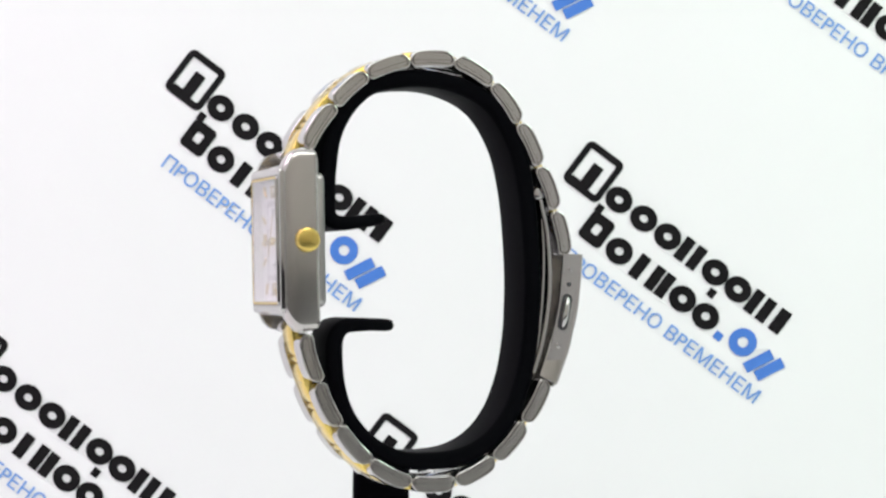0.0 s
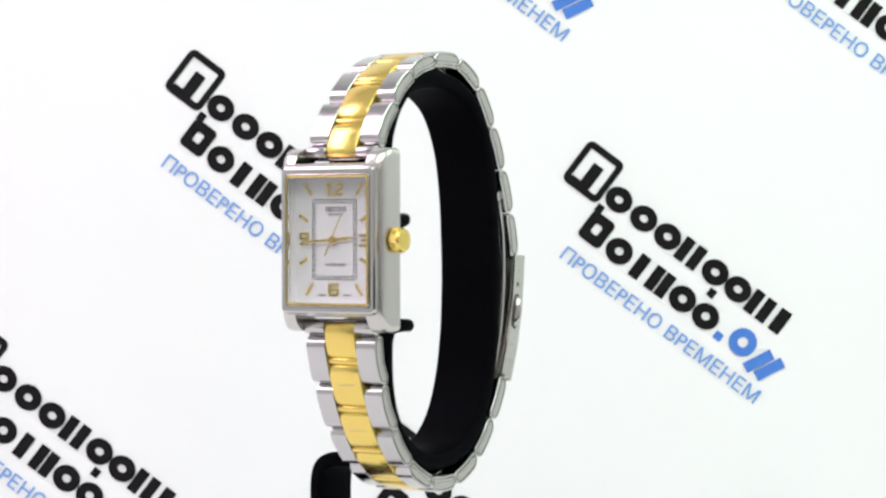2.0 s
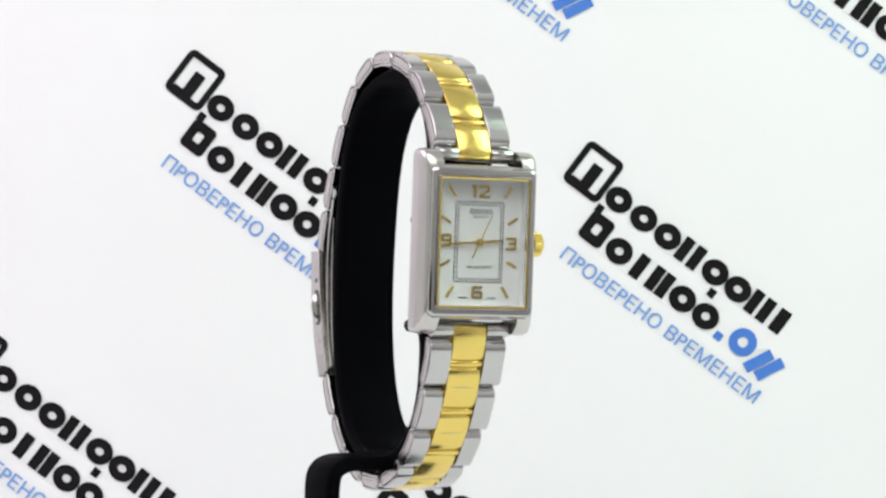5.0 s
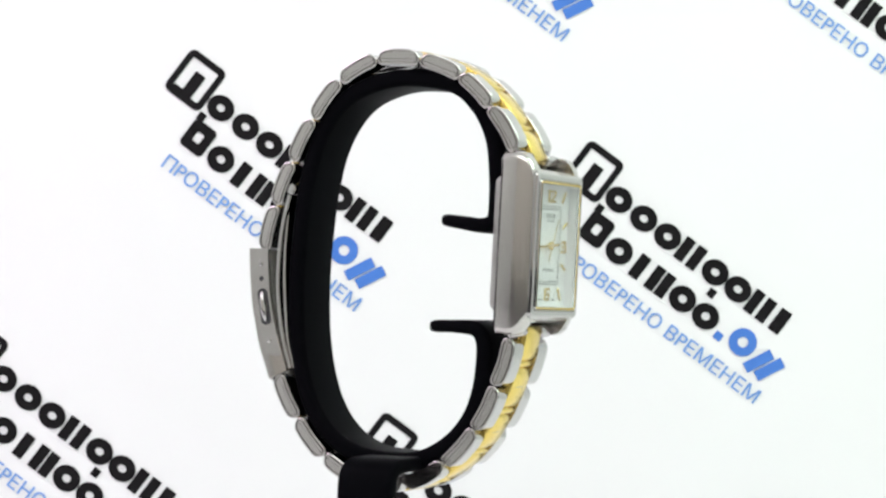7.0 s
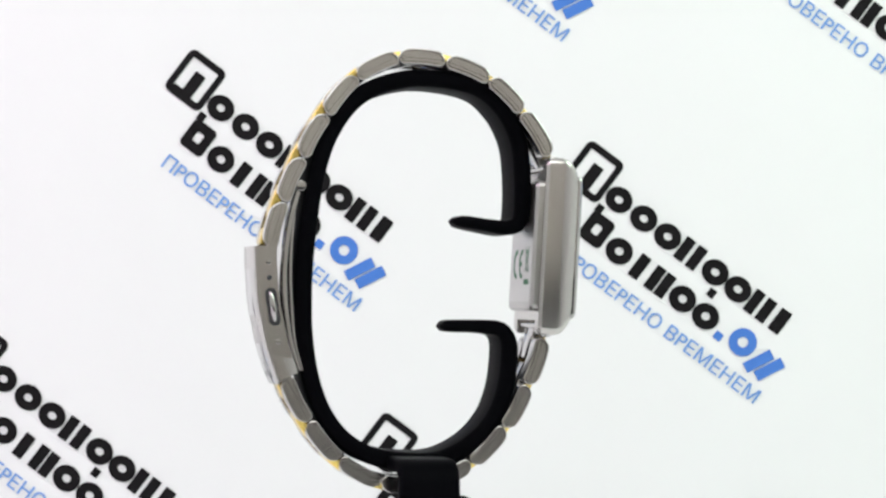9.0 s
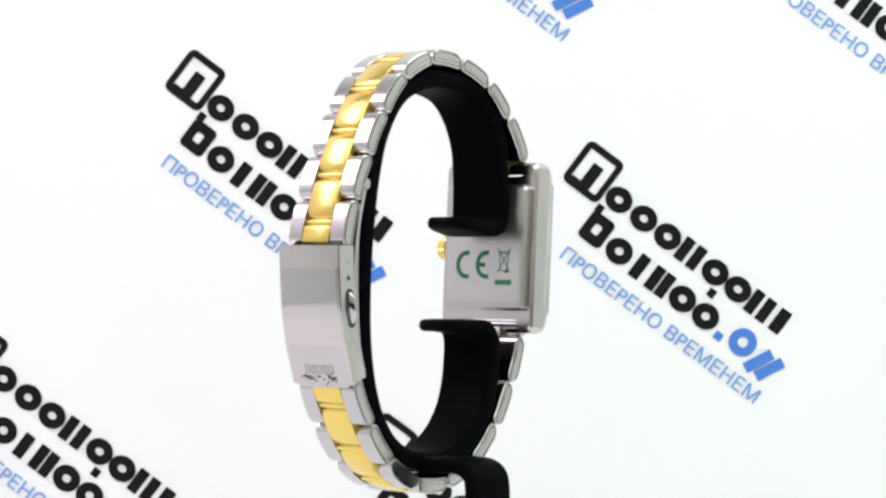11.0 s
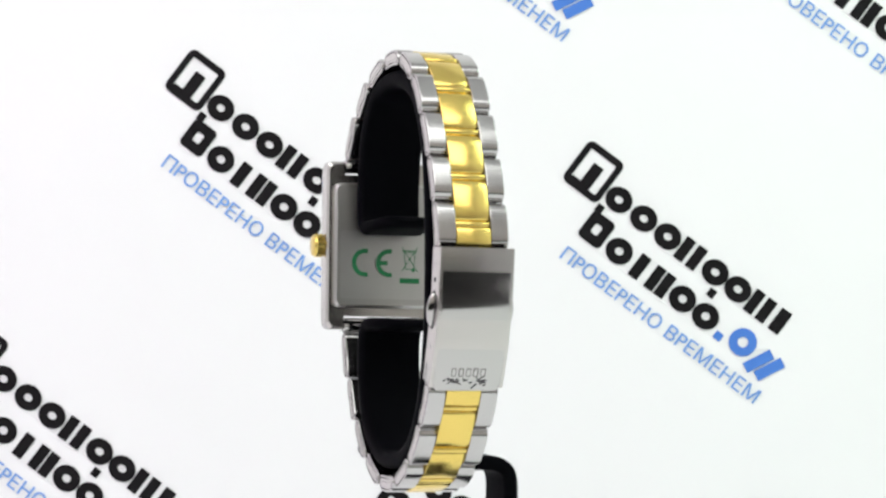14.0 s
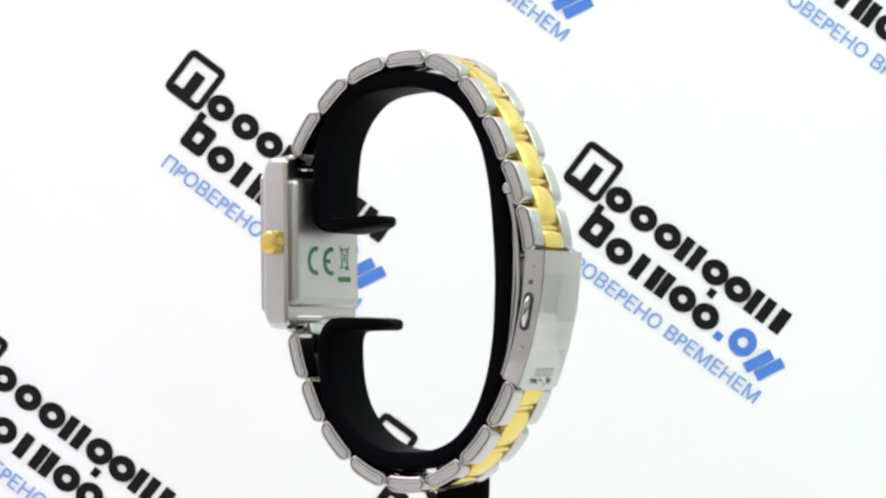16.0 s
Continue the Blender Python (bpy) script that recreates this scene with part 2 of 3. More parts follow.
# ---- the stand ----
def stand():
    ob = tagged(new("watch_stand"), "black plastic open-ring watch display stand with side post", "watch stand")
    path, _ = spline([(-6.0, 5.1), (-8, 5.0), (-12.0, 4.4), (-15.6, 4.1), (-17.5, 5.2), (-18.0, 8.5), (-17.8, 14.5), (-16.9, 19.8), (-14, 25), (-9, 28.7),
                      (0.5, 29.9), (8.2, 28.2), (13.2, 24.8), (17, 18.7), (19, 11.5), (20, 4.3), (20.6, -3), (20.7, -9), (20.4, -15.5), (19.2, -22.5), (16.8, -28.8),
                      (13, -33.5), (8, -36.2), (2, -37.1), (-4, -36.7), (-9.5, -33.9), (-13.4, -29.6), (-15.4, -24.5), (-16.1, -19), (-15.9, -15.8), (-14.4, -13.8),
                      (-11, -13.4), (-7, -13.4), (-4.1, -13.5)], 0.8)

    def near(k):
        return min(k, 1 - k)

    def width(k):
        e = min(1, near(k) / 0.045)
        return 11.6 * (0.25 + 0.75 * math.sqrt(max(0.0, 1 - (1 - e) ** 2)))

    def thick(k):
        e = near(k)
        tip = 0.4 + 1.8 * math.sqrt(max(0.0, 1 - (1 - min(1, e / 0.014)) ** 2))
        return tip + 0.9 * min(1, max(0, e - 0.03) / 0.05)
    part("clip_ring", ribbon(path, width, thick, 1.1, lambda k: -0.6), PLASTIC, ob)
    arm, _ = spline([(-5.0, -37.4), (-11, -37.4), (-14.2, -37.6), (-16.3, -38.8), (-17.0, -41.2), (-17.0, -46), (-17.0, -60), (-17.0, -94.5)], 0.8)
    bm = ribbon(arm, lambda k: 10.5, lambda k: 2.6, 0.8)
    part("post", bm, PLASTIC, ob, m=Matrix(((0, 1, 0, 0), (1, 0, 0, 0.2), (0, 0, 1, 0), (0, 0, 0, 1))))
    bm = loop_prism([[(u, v, z) for u, v in rounded(w, d, r, 6)] for z, w, d, r in ((FLOOR, 46, 32, 8), (FLOOR + 2.6, 46, 32, 8), (FLOOR + 3.6, 44, 30, 7))])
    part("base_plate", bm, PLASTIC, ob)
    return ob


# ---- the watch ----
SKEW = 1.5     # degrees by which the stand sits askew of the case
CASE = Matrix.Translation((0.05, -20.7, 0.95)) @ pose(0, 0, 0, 2.2, 0, 0)


def case_body():
    """Case with lugs: a notched outline drawn through several depths, with a pit for the dial."""
    def outline(y, hx, hz, nx, nz):
        return [(hx, y, -hz), (hx, y, hz), (nx, y, hz), (nx, y, nz), (-nx, y, nz), (-nx, y, hz), (-hx, y, hz), (-hx, y, -hz), (-nx, y, -hz), (-nx, y, -nz), (nx, y, -nz), (nx, y, -hz)]
    bm = bmesh.new()
    rows = [[bm.verts.new(p) for p in outline(*o)] for o in
            ((0, 10.15, 15.0, 7.25, 13.0), (-0.4, 10.55, 15.45, 7.25, 13.0), (-3.0, 10.6, 15.5, 7.25, 13.0), (-4.1, 10.5, 15.2, 7.25, 13.0), (-5.0, 10.25, 14.4, 7.25, 12.95), (-5.7, 9.9, 13.3, 7.25, 12.8), (-5.95, 9.65, 12.7, 7.2, 12.6))]
    for a, b in zip(rows, rows[1:]):
        for i in range(12):
            j = (i + 1) % 12
            bm.faces.new((a[i], a[j], b[j], b[i]))
    bm.faces.new(rows[0])
    pit = [[bm.verts.new((sx * 8.5, y, sz * 11.0)) for sx, sz in ((1, -1), (1, 1), (-1, 1), (-1, -1))] for y in (-5.95, -3.2)]
    for i in range(4):
        j = (i + 1) % 4
        bm.faces.new((pit[0][i], pit[0][j], pit[1][j], pit[1][i]))
    bm.faces.new(pit[1])
    front = [bm.edges.get((rows[-1][i], rows[-1][(i + 1) % 12])) for i in range(12)] + [bm.edges.get((pit[0][i], pit[0][(i + 1) % 4])) for i in range(4)]
    bmesh.ops.triangle_fill(bm, use_beauty=True, edges=front)
    uprights = [e for e in bm.edges if abs(e.verts[0].co.y - e.verts[1].co.y) > 0.1 and abs(abs(e.verts[0].co.x)) > 9.5]
    bmesh.ops.bevel(bm, geom=uprights, offset=1.15, segments=4, affect="EDGES", profile=0.5)
    return bm


def rect_frame(levels, n=4):
    """A frame of rounded rectangles: (y, width, height, radius) loops round its section, closed."""
    bm = bmesh.new()
    rows = [[bm.verts.new((u, y, v)) for u, v in rounded(w, h, r, n)] for y, w, h, r in levels]
    for a, b in zip(rows, rows[1:] + rows[:1]):
        for i in range(len(a)):
            j = (i + 1) % len(a)
            bm.faces.new((a[i], a[j], b[j], b[i]))
    return bm


def dial_shapes(dial, m):
    y = -4.33
    # rope border with slanting strokes
    bm = bmesh.new()
    for w, h in ((9.1, 13.6), (7.95, 12.45)):
        flat_loops(bm, rounded(w, h, 0.5), rounded(w - 0.2, h - 0.2, 0.42))
    for side in (-1, 1):
        for k in range(15):
            flat_loops(bm, moved([(-0.07, -0.34), (0.06, -0.34), (0.07, 0.34), (-0.06, 0.34)], side * 4.26, -6.05 + k * 12.1 / 14, -34))
        for k in range(10):
            flat_loops(bm, moved([(-0.07, -0.34), (0.06, -0.34), (0.07, 0.34), (-0.06, 0.34)], -3.75 + k * 7.5 / 9, side * 6.51, 56))
    part("rope_border", bm, INK_SHADE, dial, "dark printed rope border", m=m @ Matrix.Translation((0.1, y, 0.1)))
    # squared, bold numerals
    def six(w, h, t, turn):
        shape = [[(-w, -h + 0.25), (-w + 0.25, -h), (w - 0.25, -h), (w, -h + 0.25), (w, 0.0), (w - 0.25, 0.25), (-w + 0.25, 0.25), (-w, 0.0)],
                 [(-w + t, -h + t), (-w + t + 0.05, -h + t), (w - t - 0.05, -h + t), (w - t, -h + t), (w - t, 0.25 - t), (w - t - 0.05, 0.25 - t), (-w + t + 0.05, 0.25 - t), (-w + t, 0.25 - t)]]
        bm = bmesh.new()
        flat_loops(bm, *[moved(ring, 0, 0, turn) for ring in shape])
        flat_loops(bm, moved([(-w, 0.0), (-w + 0.25, 0.25), (-w + t, 0.25), (-w + t, h - t), (-w + 0.25, h), (-w, h - 0.25)], 0, 0, turn))
        flat_loops(bm, moved([(-w + t, h - t), (w - 0.1, h - t), (w - 0.1, h), (-w + 0.25, h)], 0, 0, turn))
        return bm
    three = bmesh.new()
    for quad in ([(-0.9, 1.08), (0.7, 1.08), (0.42, 0.64), (-0.9, 0.64)], [(0.7, 1.08), (0.95, 0.85), (0.95, 0.2), (0.48, 0.24), (0.48, 0.64), (0.42, 0.64)],
                 [(-0.45, 0.22), (0.95, 0.2), (0.95, -0.22), (-0.45, -0.22)], [(0.48, -0.22), (0.95, -0.22), (0.95, -0.85), (0.7, -1.08), (0.42, -0.64), (0.48, -0.64)],
                 [(-0.95, -1.08), (0.7, -1.08), (0.42, -0.64), (-0.95, -0.64)]):
        flat_loops(three, quad)
    twelve = bmesh.new()
    for quad in ([(-1.5, 1.08), (-1.02, 1.08), (-1.02, -1.08), (-1.5, -1.08)], [(-1.78, 1.08), (-1.5, 1.08), (-1.5, 0.72), (-1.78, 0.6)],
                 [(-0.5, 1.08), (1.2, 1.08), (1.0, 0.64), (-0.5, 0.64)], [(1.2, 1.08), (1.5, 0.85), (1.5, 0.1), (1.02, 0.3), (1.02, 0.64), (1.0, 0.64)],
                 [(1.5, 0.1), (0.05, -0.64), (-0.5, -0.64), (1.02, 0.3)], [(-0.5, -0.64), (1.5, -0.64), (1.5, -1.08), (-0.5, -1.08)]):
        flat_loops(twelve, quad)
    for bm, u, v in ((twelve, 0.3, 8.55), (three, 6.1, -0.05), (six(1.02, 1.1, 0.46, 0), 0.0, -8.35), (six(0.95, 1.08, 0.46, 180), -6.0, 0.25)):
        solid(bm, 0.2)
        part("numeral", bm, MARKER, dial, "raised gold numeral", m=m @ Matrix.Translation((u, y, v)), smooth=20)
    for u0, v0, u1, v1 in ((5.9, 9.5, 4.6, 7.7), (7.0, 4.2, 5.4, 3.2), (7.0, -4.0, 5.4, -3.1), (5.7, -9.2, 4.5, -7.4)):
        for s in (-1, 1):
            length, a = math.hypot(u1 - u0, v1 - v0), math.degrees(math.atan2(v1 - v0, s * (u1 - u0)))
            bm = box(-length / 2 - 0.1, length / 2 + 0.1, -0.25, 0, -0.25, 0.25, 0.07, 1)
            part("hour_marker", bm, MARKER, dial, "raised gold baton", m=m @ Matrix.Translation((s * (u0 + u1) / 2 + 0.05, y, (v0 + v1) / 2)) @ pose(0, 0, 0, 0, -a, 0), smooth=20)
    # brand as plain bars
    bm = bmesh.new()
    for k in range(5):
        w = 0.42 if k == 3 else 0.72
        flat_loops(bm, moved(rounded(w, 0.72, 0.1), -1.72 + k * 0.86, 0), moved(rounded(w - 0.3, 0.4, 0.05), -1.72 + k * 0.86, 0))
    part("brand_mark", bm, INK_SHADE, dial, "row of small dark bars", m=m @ Matrix.Translation((0.35, y, 5.2)))
    part("writing", lettering("QUARTZ", 3.1, 0.5), INK_SHADE, dial, "small dark printed word", m=m @ Matrix.Translation((0.35, y, 4.3)))
    part("writing", lettering("WATER RESIST", 4.5, 0.5), INK_SHADE, dial, "small dark printed words", m=m @ Matrix.Translation((0.35, y, -4.15)))
    bm = bmesh.new()
    for s in (-1, 1):
        for k in range(4):
            flat_loops(bm, moved(rounded(0.3, 0.3, 0.04), s * (2.0 + k * 0.42), 0))
    part("small_print", bm, INK_SHADE, dial, "tiny illegible print", m=m @ Matrix.Translation((0.1, y, -9.25)))


def hand(name, watch, tail, tip, w0, w1, y, mat, label):
    du, dv = tip[0] - tail[0], tip[1] - tail[1]
    length = math.hypot(du, dv)
    bm = loop_prism([[(-length / 2, yy, w0 / 2), (length * 0.2, yy, w1 / 2), (length / 2, yy, 0.05), (length / 2, yy, -0.05), (length * 0.2, yy, -w1 / 2), (-length / 2, yy, -w0 / 2)] for yy in (0, -0.12)])
    part(name, bm, mat, watch, label, m=CASE @ Matrix.Translation(((tail[0] + tip[0]) / 2, y, (tail[1] + tip[1]) / 2)) @ pose(0, 0, 0, 0, -math.degrees(math.atan2(dv, du)), 0))


def long_rounded(w, h, r):
    """A rounded rectangle with extra points on its two long edges."""
    pts = rounded(w, h, r, 6)
    out = pts[:7]
    for k in (7, 21):
        a, b = pts[k - 1], pts[k]
        out += [(a[0] + (b[0] - a[0]) * q / 9, a[1] + (b[1] - a[1]) * q / 9) for q in range(1, 9)] + pts[k:k + (14 if k == 7 else 7)]
    return out


def link_mesh(length, thick, x0, x1, groove, lift=0.0, end=1.3, taper=0.0):
    """One bracelet link lying along v, with thickness along n; barrelled, with rounded ends and softened edges."""
    soft, r = 0.16, min(end, thick * 0.48)
    prof = long_rounded(length, thick, r)
    inner = long_rounded(length - 2 * soft, thick - 2 * soft, r - soft * 0.8)
    blend = [(a[0] * 0.3 + b[0] * 0.7, a[1] * 0.3 + b[1] * 0.7) for a, b in zip(inner, prof)]
    bm = bmesh.new()
    rows = [[bm.verts.new((x, p[1] + lift, p[0])) for p in pr] for x, pr in
            ((x0, inner), (x0 + soft * 0.35, blend), (x0 + soft, prof), (x1 - soft, prof), (x1 - soft * 0.35, blend), (x1, inner))]
    for a, b in zip(rows, rows[1:]):
        for i in range(len(a)):
            j = (i + 1) % len(a)
            bm.faces.new((a[i], a[j], b[j], b[i]))
    for side, row, x, way in ((-1, rows[0], x0, 1), (1, rows[-1], x1, -1)):
        if groove == side:
            for shrink, depth in ((0.2, 0.0), (0.22, 0.55), (0.42, 0.55), (0.44, 0.0)):
                loop = [bm.verts.new((x + way * depth, p[1] + lift, p[0])) for p in long_rounded(length - 2 * soft - 2 * shrink, thick - 2 * soft - 2 * shrink, max(0.2, r - soft * 0.8 - shrink))]
                for i in range(len(loop)):
                    j = (i + 1) % len(loop)
                    bm.faces.new((row[i], row[j], loop[j], loop[i]))
                row = loop
        bm.faces.new(row)
    for v in bm.verts:
        reach = abs(v.co.z) / (length / 2)
        v.co.y += 0.13 - v.co.z ** 2 / 48 - (1.2 * max(0.0, reach - 0.45) ** 2 if v.co.y > lift else 0.0)
        if abs(v.co.x) > 4.5:
            v.co.x += math.copysign(taper * v.co.z, v.co.x)
    return bm


def centre_x(y):
    return -1.0 - 0.022 * y


def bracelet(watch):
    rnd = random.Random(8)
    # (y, z) of the joints, from the lugs to the clasp
    upper = [(-22.6, 16.8), (-17.6, 24.6), (-11.6, 30.2), (-3.6, 33.2), (4.9, 33.6), (12.3, 29.8), (17.6, 23.0), (21.6, 15.4), (24.8, 7.6), (26.9, -0.6)]
    lower = [(-22.1, -15.2), (-19.4, -23.6), (-15.5, -31.2), (-9.6, -37.5), (-1.8, -41.2), (6.6, -41.0), (14.0, -37.0), (19.6, -30.5), (23.7, -22.7)]
    for joints, sign in ((upper, 1), (lower, -1)):
        count = len(joints) - 1
        pts = [Vector(p) for p in joints]
        ext = [2 * pts[0] - pts[1], *pts, 2 * pts[-1] - pts[-2]]

        lug = Vector((-23.2, 14.4) if sign > 0 else (-22.3, -12.6))

        def at(k):
            """A point of the smooth line through the joints; k from 0 to 1."""
            i = min(count - 1, int(k * count))
            u = k * count - i
            p0, p1, p2, p3 = ext[i:i + 4]
            return 0.5 * (2 * p1 + (p2 - p0) * u + (2 * p0 - 5 * p1 + 4 * p2 - p3) * u * u + (3 * p1 - p0 - 3 * p2 + p3) * u ** 3)

        def seat(k0, k1, a=None, b=None):
            a, b = a or at(k0), b or at(k1)
            d = (b - a).normalized()
            mid = (a + b) / 2
            out = Vector((-d[1], d[0])) * sign
            if out.dot(mid) < 0:
                out = -out
            c = centre_x(mid[0])
            return Matrix(((1, 0, 0, c), (0, out[0], d[0], mid[0]), (0, out[1], d[1], mid[1]), (0, 0, 0, 1))), (b - a).length
        def film_wrinkles(x, width, y, z, m):
            """Two fine creases in the protective film on a link."""
            bm = bmesh.new()
            for dz in (0.0, 0.42):
                pts = [(x + width * (q / 6 - 0.5), z + dz + 0.13 * rnd.uniform(-1, 1)) for q in range(7)]
                for (u0, v0), (u1, v1) in zip(pts, pts[1:]):
                    w = rnd.uniform(0.03, 0.07)
                    flat_loops(bm, [(u0, v0 - w), (u1, v1 - w), (u1, v1 + w), (u0, v0 + w)])
            # the creases lie flat; their shade is in the darker steel colour
            part("dark_squiggle", bm, DARKSTEEL, watch, "fine creases in clear film", m=m @ Matrix.Translation((0, y + 0.07, 0)))
        for i in range(count):
            k0, k1 = i / count, (i + 1) / count
            m, length = seat(k0, k1)
            wide = (7.05, 6.7, 6.4, 6.2, 6.15)
            w0, w1 = wide[min(i, 4)], wide[min(i + 1, 4)]
            for s in (-1, 1):
                x0, x1 = sorted((s * 3.1, s * (w0 + w1) / 2))
                part("outer_link", link_mesh(length * 0.975, 2.8, x0, x1, s, taper=(w1 - w0) / length), LINK, watch, m=m, smooth=22, sides=BRUSHED)
                if sign < 0 and i in (0, 1):
                    film_wrinkles((x0 + x1) / 2, 2.0, 1.43, -0.6 - 0.5 * i, m)
        m, length = seat(0, 0, lug, pts[0])
        for s in (-1, 1):
            x0, x1 = sorted((s * 3.1, s * 7.0))
            part("end_link", link_mesh(length * 0.97, 2.5, x0, x1, 0), LINK, watch, m=m, smooth=50)
        for i in range(count + 1):
            k0, k1 = max(0.0, (i - 0.5) / count), min(1.0, (i + 0.5) / count)
            m, length = seat(k0, k1, lug if i == 0 else None)
            part("centre_link", link_mesh(length * 0.91, 1.6, -3.02, 3.02, 0, 0.55 if 0 < i < count else 0.5, 0.7), GOLD, watch, "gold-plated centre link", m=m, smooth=50)
            if sign < 0 and i in (1, 2):
                film_wrinkles(0.2, 4.4, 1.42, -0.4, m)
            part("inner_link", box(-2.95, 2.95, -1.2, -0.12, -length * 0.44, length * 0.44, 0.2, 2), LINK, watch, m=m)
            if i < count:
                joint = at(min(1.0, (i + 0.5) / count))
                out = m.to_3x3() @ Vector((0, 1, 0))
                part("connector", tube(0.7, 6.0, 16, 0.1, Matrix.Translation((centre_x(joint[0]), joint[0] + out[1] * 0.42, joint[1] + out[2] * 0.42))), GOLD, watch)
    # end pieces between the lugs
    for s in (1, -1):
        part("spring_bar", tube(0.55, 14.4, 16, m=Matrix.Translation((0, -0.9, s * 13.9))), STEEL, watch, m=CASE)


def clasp(watch):
    cx = -1.65
    outer, _ = spline([(29.65, -0.2), (29.6, -2), (29.4, -5), (28.9, -10), (28.1, -13.8), (27.2, -17.5), (25.0, -23.4)], 0.6)
    inner, _ = spline([(25.8, -0.2), (25.7, -2.5), (25.2, -8.5), (24.3, -13), (23.3, -17), (21.7, -22.0)], 0.6)
    count = min(len(outer), len(inner)) - 1
    ring = [outer[round(i * (len(outer) - 1) / count)] for i in range(count + 1)] + [inner[round(i * (len(inner) - 1) / count)] for i in range(count, -1, -1)]
    cover = part("clasp", ribbon([p - Vector((0.35, 0.0)) for p in outer], lambda k: 13.2, lambda k: 0.8, 0.35, lambda k: cx), BRUSHED, watch, "brushed steel folding clasp", smooth=40)
    for s in (-1, 1):
        part("side_plate", loop_prism([[(cx + s * x, (p[0] - 26.5) * k + 26.5, p[1]) for p in ring] for x, k in ((5.6, 1.0), (6.42, 1.0), (6.58, 0.95))]), BRUSHED, cover, smooth=40)
    plate, _ = spline([(29.3, -4.2), (29.16, -5.5), (28.7, -10), (28.33, -12.1)], 0.5)
    part("cover_plate", ribbon(plate, lambda k: 12.3, lambda k: 0.6, 0.28, lambda k: cx), STEEL, cover, "polished steel cover", smooth=60)
    plate, _ = spline([(28.02, -12.75), (27.78, -14.0), (26.98, -17.5), (26.0, -20.6), (24.75, -23.9)], 0.5)
    part("cover_plate", ribbon(plate, lambda k: 12.1 - 1.3 * max(0.0, (k - 0.85) / 0.15) ** 2, lambda k: 0.6, 0.28, lambda k: cx), STEEL, cover, "polished steel cover with engraved bars", smooth=60)
    # flat bars, not cut in: the engraving's shade is their dark colour
    bm = bmesh.new()
    for k in range(5):
        flat_loops(bm, moved(rounded(0.9, 1.5, 0.2), -2.6 + k * 1.3, 0), moved(rounded(0.6, 1.15, 0.15), -2.6 + k * 1.3, 0))
    part("engraving", bm, DARKSTEEL, cover, "row of engraved bars", m=Matrix.Translation((cx, 26.24, -21.0)) @ pose(0, 0, 0, -20.2, 0, 0) @ pose(0, 0, 0, 0, 0, 180))
    for s in (-1, 1):
        x = cx + s * 6.5
        bm = bmesh.new()
        bmesh.ops.create_uvsphere(bm, u_segments=20, v_segments=12, radius=1)
        part("push_button", bm, STEEL, cover, "steel oval push button", m=Matrix.Translation((x, 26.3, -10.6)) @ pose(0, 0, 0, -10, 0, 0) @ Matrix.Diagonal((1.25, 0.72, 2.9, 1)))
        # no recess here: a black oval carries the slot's shade
        slot = loop_prism([[(x + s * d, u, v) for u, v in rounded(2.0, 6.6, 1.0, 6)] for d in (-0.3, 0.1)])
        part("slot_shade", slot, INK_SHADE, cover, "raised black oval painted as the shade of the button's slot", m=Matrix.Translation((0, 26.3, -10.6)) @ pose(0, 0, 0, -10, 0, 0))
        for y, z, r, mat in ((27.2, -2.9, 0.5, STEEL), (27.0, -5.6, 0.45, INK_SHADE), (25.2, -16.6, 0.5, STEEL)):
            part("pin", tube(r, 0.3, 14, 0.08, Matrix.Translation((x, y, z))), mat, cover)
    # black reflections in the polished clasp, painted as flat dark flecks
    rnd = random.Random(4)
    bm = bmesh.new()
    for k in range(22):
        u, v, a = rnd.choice((-2.2, 1.9)) + rnd.gauss(0, 0.9), rnd.gauss(0, 0.35), rnd.uniform(-50, 50)
        flat_loops(bm, moved(rounded(rnd.uniform(0.5, 1.5), 0.15, 0.05, 2), u, v, a))
    part("dark_squiggle", bm, INK_SHADE, cover, "dark flecks painted as reflections in the clasp", m=Matrix.Translation((cx, 25.64, -22.6)) @ pose(0, 0, 0, -20.7, 0, 0) @ pose(0, 0, 0, 0, 0, 180))
    pivot = Matrix.Translation((cx * MM, 28 * MM, 0))
    cover.matrix_basis = pivot @ pose(0, 0, 0, 0, 0, 2.0) @ pivot.inverted()
    blade, _ = spline([(21.9, 9.4), (23.2, 4), (23.9, -2), (24.0, -7), (23.5, -12), (22.6, -17), (21.2, -21.5)], 0.6)
    part("fold_blade", ribbon(blade, lambda k: 11.4, lambda k: 0.8, 0.2, lambda k: cx), STEEL, watch)
    blade, _ = spline([(22.5, 6.0), (22.9, 0), (22.9, -6), (22.5, -12), (21.9, -17), (20.6, -21.5)], 0.6)
    part("fold_blade", ribbon(blade, lambda k: 10.4, lambda k: 0.6, 0.2, lambda k: cx), STEEL, watch)
    part("hinge", tube(0.95, 11.4, 18, 0.15, Matrix.Translation((cx, 21.5, 10.4))), STEEL, watch)


